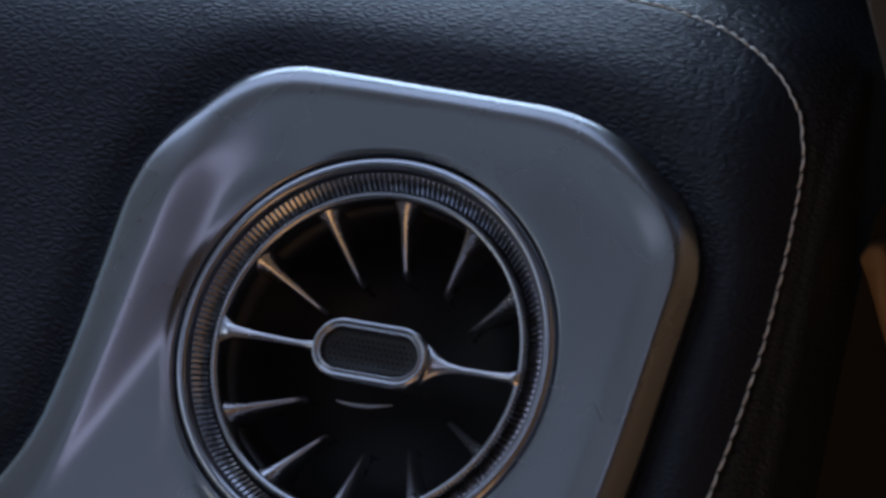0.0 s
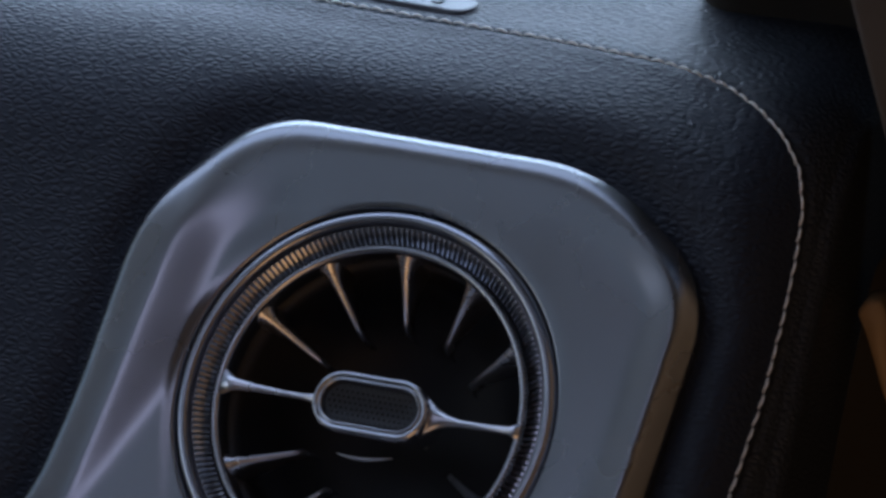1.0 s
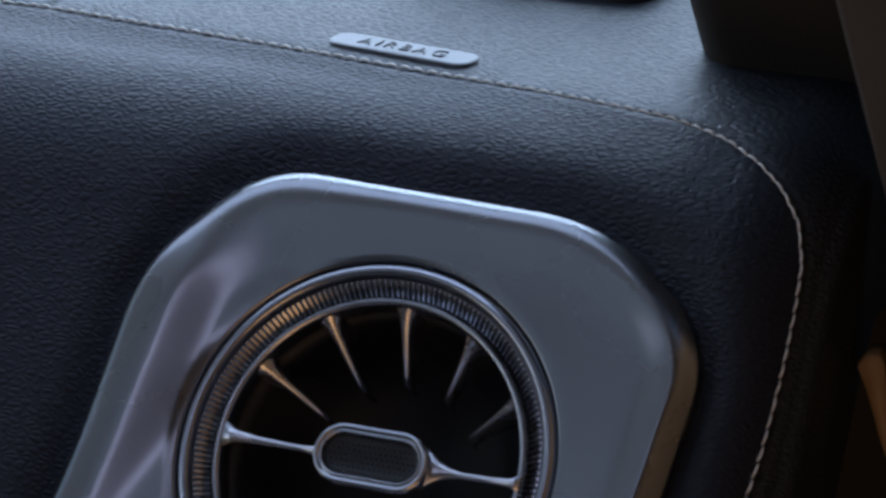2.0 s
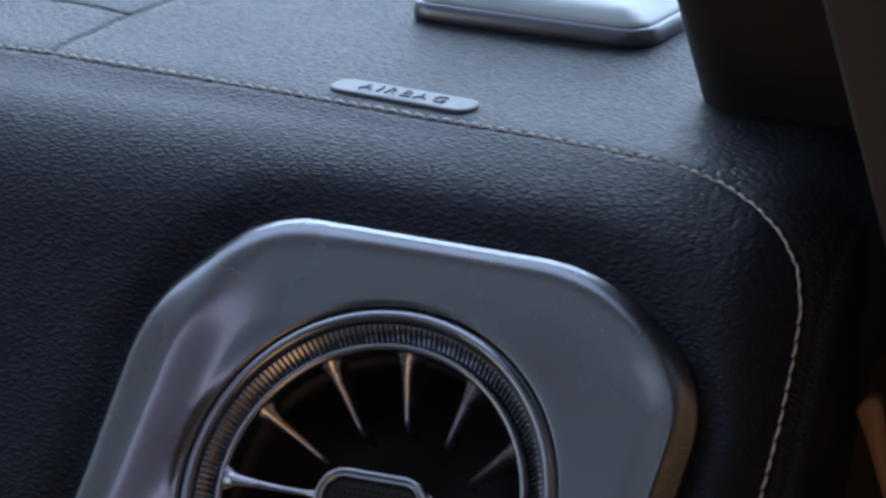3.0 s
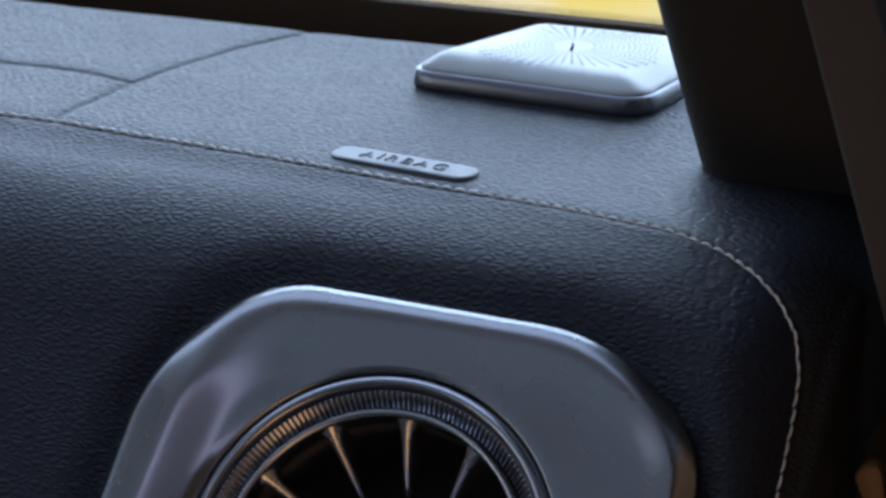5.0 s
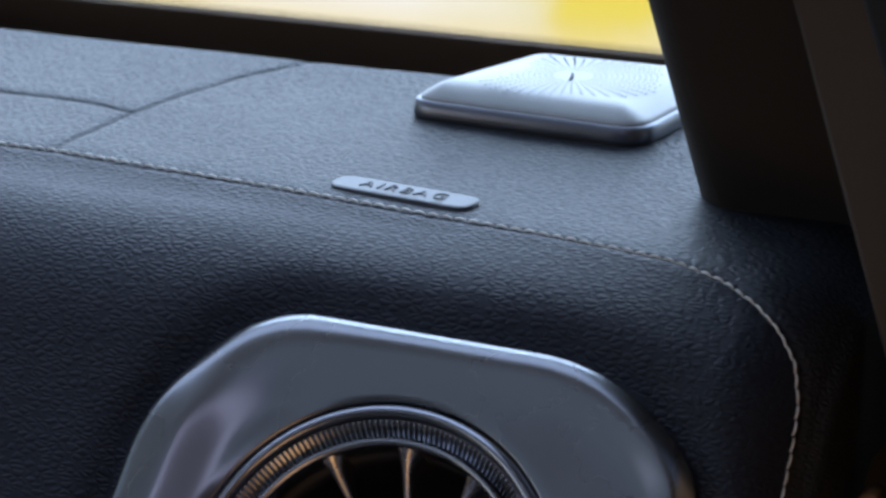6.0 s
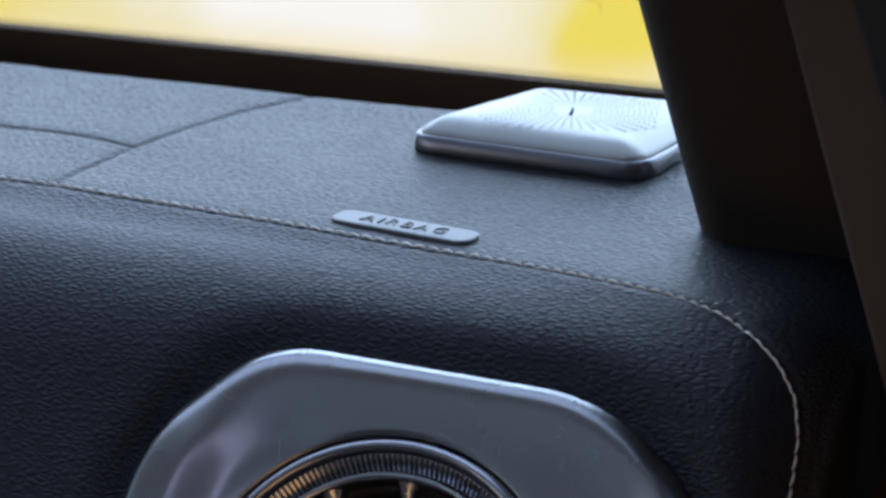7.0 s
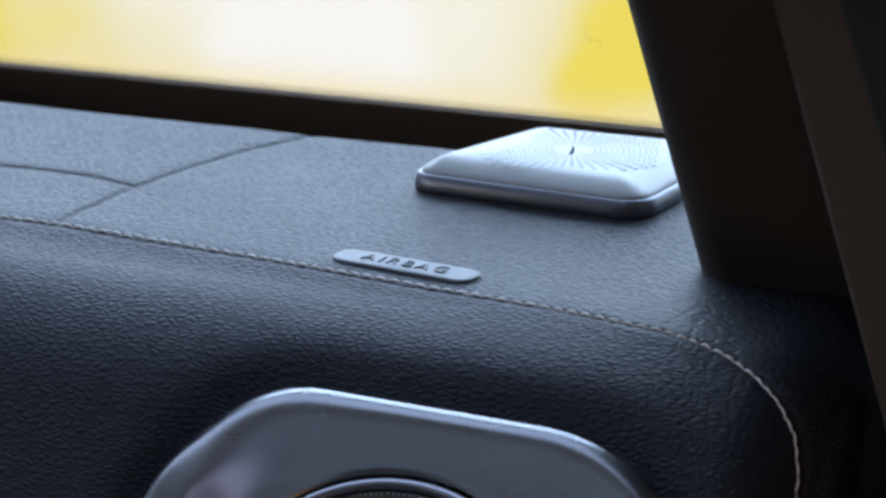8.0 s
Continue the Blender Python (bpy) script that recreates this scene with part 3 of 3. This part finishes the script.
def build_plate():
    m = Matrix.Translation((-0.0318, 0.0908, 1.3635)) @ pose(0, 0, 0, 3, 0, -8.5)
    ob = empty("airbag_plate", m, "small grey airbag plate with embossed lettering on the dashboard", "plate")
    def oval(g, z):
        o = rounded_polygon([(-20.2 - g, -4.5 - g), (20.2 + g, -4.5 - g), (20.2 + g, 4.5 + g), (-20.2 - g, 4.5 + g)], [4.4 + g] * 4, 8)
        return np.c_[o, np.full(len(o), z)]
    part("plate", *stack_outlines([oval(0, -1.5), oval(0, 0.55), oval(-0.2, 0.85), oval(-0.7, 1.0)], True, True), PLATE, ob, "", smooth=False)
    part("recess", *stack_outlines([oval(1.0, -1.0), oval(0.9, 0.25), oval(0.5, 0.1), oval(0.05, 0.0)]), INK, ob)
    cu = bpy.data.curves.new("lettering", "FONT")
    cu.body, cu.size, cu.align_x, cu.align_y, cu.extrude, cu.space_character, cu.offset = "AIRBAG", 0.0058, "CENTER", "CENTER", 0.0002, 1.30, -0.00008
    tmp = bpy.data.objects.new("lettering", cu)
    scene.collection.objects.link(tmp)
    me = bpy.data.meshes.new_from_object(tmp.evaluated_get(bpy.context.evaluated_depsgraph_get()))
    bpy.data.objects.remove(tmp)
    me.materials.clear()
    me.materials.append(LETTER)
    o = new("lettering", me)
    o.parent = ob
    o.matrix_local = pose(0, 0, 0.0011)
    return ob


def build_tweeter():
    m = Matrix.Translation((-0.0229, 0.1768, 1.3640))
    ob = empty("speaker_cover", m, "square perforated aluminium speaker cover standing on the dashboard", "speaker cover")
    w, d = 33.7, 27.2
    def plan(g, z, r=9.0):
        o = rounded_polygon([(-w - 2.6 - g, -d + 3.8 - g), (w - 1.5 + g, -d - 1.8 - g), (w + 4.5 + g, d + 3.0 + g), (-w + 11.0 - g, d + 3.0 + g)], [max(2, r + g)] * 4, 10)
        return np.c_[o, np.full(len(o), z)]
    # black layer that puts in the dark contact line under the skirt
    part("gasket", *stack_outlines([plan(-0.6, -2), plan(0.5, -0.5), plan(0.5, 1.1), plan(-0.6, 1.3)], True, True), BLACK_MATT, ob, "black rubber gasket")
    part("skirt", *stack_outlines([plan(-0.3, 0.9), plan(0.7, 1.1), plan(0.8, 1.5), plan(0.7, 3.0), plan(0.3, 5.0), plan(-0.2, 5.5), plan(-0.8, 5.6), plan(-1.3, 5.2)], True), ALU_EDGE, ob, "dark polished metal skirt")
    DEPTHS, HEIGHTS = [1.2, 1.5, 2.5, 4.3, 6.2, 8.0, 10.5, 15.0, 21.0], [5.6, 6.2, 6.9, 7.9, 8.8, 9.4, 9.7, 9.85, 9.9]
    cover = part("cover", *stack_outlines([plan(-1.2, 4.4)] + [plan(-g, z, 9 if g < 12 else 12 if g < 18 else 20) for g, z in zip(DEPTHS, HEIGHTS)], False, True), ALUMINIUM, ob, "bright bead-blasted aluminium cover")
    v, f = [], []
    for ring in range(4, 18):
        r = ring * 1.5
        n = 44
        for k in range(n):
            t = 2 * np.pi * (k + 0.02 * ring) / n
            x, y = r * math.cos(t), 0.95 * r * math.sin(t)
            if x < -21 or x > 25 or y < -20 or y > 19:
                continue
            q = 0.15 + 0.024 * ring
            b0 = len(v)
            px, py = x + 2.2, y + 0.6
            side = min(px + 0.78 * w - 0.22 * py, w + 1.0 - px, py + d - 1.0, d + 3.0 - py)
            z = 0.09 + float(np.interp(side, DEPTHS, HEIGHTS))
            v += [(x + 2.2 + q * math.cos(u), y + 0.6 + q * math.sin(u), z) for u in np.linspace(0, 2 * np.pi, 6, endpoint=False)]
            f.append(list(range(b0, b0 + 6)))
    o = part("perforated_field", v, f, HOLE, cover, "radiating rows of small round holes")
    o["kind"] = "stuff"
    part("centre_mark", *tube([(3.2, -4.2, 9.95), (2.6, -1.0, 10.1), (1.4, 2.4, 9.95)], 0.42, 6), HOLE, cover)
    return ob


# ---- windscreen, pillar and the cabin round them ----
RAKE = np.array([0, -0.586, 1.0]) / np.hypot(0.586, 1.0)
WS0 = np.array([0, 243.0, 55.0])


def build_windscreen():
    ob = empty("window_1", BASE, "raked windscreen with a black enamel edge", "windscreen", kind="structure")
    nrm = np.array([0, 1.0, 0.586]) / np.hypot(1, 0.586)
    def slab(x0, x1, l0, l1, t0, t1):
        c = []
        for t in (t0, t1):
            for x, l in ((x0, l0), (x1, l0), (x1, l1), (x0, l1)):
                c.append(WS0 + np.array([x, 0, 0]) + RAKE * l + nrm * t)
        return c, [[0, 3, 2, 1], [4, 5, 6, 7], [0, 1, 5, 4], [1, 2, 6, 5], [2, 3, 7, 6], [3, 0, 4, 7]]
    pane = part("pane", *slab(-1200, 120, -56, 600, 4.0, 9.0), GLASS, ob, "clear windscreen glass", smooth=False)
    pane.visible_shadow = False
    part("enamel_band", *slab(-1200, 120, -60, 10.0, 1.5, 3.6), FRIT, ob, "black enamel band", smooth=False)
    # dotted fringe along the band
    v, f = [], []
    for k in range(430):
        for row, r in ((10.9, 0.42), (12.0, 0.30)):
            x = -420 + k * 1.25 + (0.6 if row > 11.5 else 0)
            c = WS0 + np.array([x, 0, 0]) + RAKE * row + nrm * 3.6
            b0 = len(v)
            for t in np.linspace(0, 2 * np.pi, 6, endpoint=False):
                v.append(c + np.array([r * math.cos(t), 0, 0]) + RAKE * r * math.sin(t))
            f.append(list(range(b0, b0 + 6)))
    # faint scribbled reflection in the glass, drawn as thin grey strokes
    for x0, l0, run in ((-16, 22, 10), (-14, 28, 6), (-35, 36, 8)):
        part("smudge", *tube([WS0 + np.array([x0 + 0.7 * k + 1.3 * math.sin(k * 1.3 + x0), 0, 0]) + RAKE * (l0 + 1.1 * (run - k) + 0.8 * math.cos(k * 1.7)) + nrm * 3.7 for k in range(run)], 0.055, 5), REFLECTION_GREY, ob, "faint scrawled smudge")
    o = part("dot_fringe", v, f, FRIT, ob, "fringe of black enamel dots", smooth=False)
    o["kind"] = "stuff"
    return ob


def build_pillar():
    ob = empty("pillar", BASE, "dark trimmed windscreen pillar beside the dashboard", "pillar", kind="structure")
    base = np.array([34.5, 121.0, 60.0])
    plan = rounded_polygon([(0, 0), (7, -10), (70, -9), (96, 2), (90, 32), (8, 26)], [4, 6, 8, 8, 10, 8], 8)
    loops = []
    for l in (-160, -30, -12, 0, 12, 30, 60, 120, 240, 420, 620):
        c = base + np.array([-0.062, -0.586, 1.0]) * max(l, -4)
        c[2] = base[2] + l
        loops.append(np.c_[plan[:, 0] + c[0], plan[:, 1] + c[1], np.full(len(plan), c[2])])
    part("trim", *stack_outlines(loops, True, True), PILLAR, ob, "dark pillar trim")
    return ob


def slab_thing(name, dims, mat, label, category, bevel=4.0):
    x0, x1, y0, y1, z0, z1 = dims
    c = np.array([(x0 + x1) / 2, (y0 + y1) / 2, z0])
    v, f = box(x0, x1, y0, y1, z0, z1, bevel)
    ob = part(name, np.asarray(v) - c, f, mat)
    ob.matrix_world = Matrix.Translation(Vector(c) * 0.001)
    return tagged(ob, label, category, kind="structure")


build_dashboard()
build_vent()
build_plate()
build_tweeter()
build_windscreen()
build_pillar()

# brown jamb trim beyond the pillar, and a tan sliver of the door edge
def build_jamb():
    ob = empty("jamb_trim", BASE, "dark brown trim of the door jamb beside the pillar", "door trim", kind="structure")
    # hidden slab, kept to stop sky light leaking in behind the pillar
    v, f = box(60, 260, 172, 196, -200, 420, 6)
    part("backing", v, f, BLACK_MATT, ob, "hidden black backing against stray sky light")
    v, f = box(104, 260, 140, 160, -220, 46, 8)
    part("lower_trim", v, f, BLACK_MATT, ob, "dark lower trim")
    # leaning brown lining with a rounded edge, and a black panel drawing the groove beyond it
    for name, foot, lean, y, mat, label in (("lining", 112.0, 0.306, 60.0, BROWN, "dark brown leaning lining"), ("seal", 138.0, 0.345, 46.0, BLACK_MATT, "black rubber door seal")):
        loops = []
        for z in np.linspace(-60, 420, 25):
            x = foot - lean * z - 0.0006 * (z - 60) ** 2 * (z < 60)
            loops.append([(x, y + 6, z), (x + 0.6, y + 2, z), (x + 2.5, y, z), (x + 40, y - 3, z), (x + 150, y - 3, z), (x + 150, y + 14, z), (x + 2.5, y + 14, z), (x + 0.6, y + 10, z)])
        part(name, *stack_outlines(loops, True, True), mat, ob, label)
    edge = rounded_polygon([(94.6, 17.6), (98.2, 17.8), (100.6, 4), (104, -12), (103, -13), (98.7, -2.6), (97.0, 3.1), (94.8, 9.6), (92.6, 14.4)], [1.4, 1.5, 2, 0.8, 0.8, 2, 2, 1.5, 0.8], 5)
    lay = lambda grow, y: np.c_[edge[:, 0] + grow, np.full(len(edge), y), edge[:, 1] - grow]
    part("edge_strip", *stack_outlines([lay(0.8, 57), lay(0.2, 57.6), lay(0, 58.6), lay(0, 64)], True, True), TAN, ob, "tan edge of the door lining")
    return ob


build_jamb()


# made-up frames round the two roof fill lamps; the ceiling has no opening
def build_lamp_frame(name, x, half_x, half_y, label):
    ob = empty(name, Matrix.Translation((x, -0.66, 1.846)), label, "roof window", kind="structure")
    loops = []
    for g, z in ((0, 3), (0, -2), (1, -4), (5, -4), (6, -2), (6, 3)):
        o = rounded_polygon([(-half_x - g, -half_y - g), (half_x + g, -half_y - g), (half_x + g, half_y + g), (-half_x - g, half_y + g)], [12] * 4, 8)
        loops.append(np.c_[o, np.full(len(o), z)])
    part("window_frame", *stack_outlines(loops), BLACK_MATT, ob, "black window frame")
    return ob


build_lamp_frame("fill_frame", -0.38, 284, 226, "added black frame round the unseen roof fill lamp")
# invented pane: only frames the strip lamp for the ridges
build_lamp_frame("strip_frame", -0.01, 56, 196, "added narrow black frame round the unseen ridge strip lamp")
slab_thing("wall_left", (-1320, -1260, -1700, 60, 800 - 0, 1330), CABIN, "dark lower door panel across the cabin", "door panel")
# the unseen right wall is coloured warm so the surround's flank reflects orange-brown
slab_thing("wall_right", (420, 460, -1700, 120, 1230, 1840), WARM_BOUNCE, "unseen warm brown wall reflected in the vent surround", "door lining")
slab_thing("wall_rear", (-1320, 460, -1760, -1710, 800, 1840), CABIN, "dark rear lining of the cabin", "lining")
slab_thing("ceiling", (-1320, 460, -1760, -90, 1850, 1890), HEADLINER, "dark roof lining of the cabin", "headliner")
slab_thing("floor", (-1320, 460, -1760, 400, 740, 790), CABIN, "dark carpeted cabin floor", "floor")
slab_thing("bulkhead", (-1320, 460, 262, 300, 800, 1330), CABIN, "dark bulkhead below the windscreen", "bulkhead")
# emissive sheet, no lit surface: its brightness is all painted
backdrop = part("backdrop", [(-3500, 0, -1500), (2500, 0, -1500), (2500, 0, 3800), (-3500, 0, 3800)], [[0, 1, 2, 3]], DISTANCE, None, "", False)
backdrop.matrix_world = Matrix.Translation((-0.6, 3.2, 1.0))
tagged(backdrop, "glowing backdrop painted as a blurred sunlit yellow and white distance", "backdrop", kind="structure")
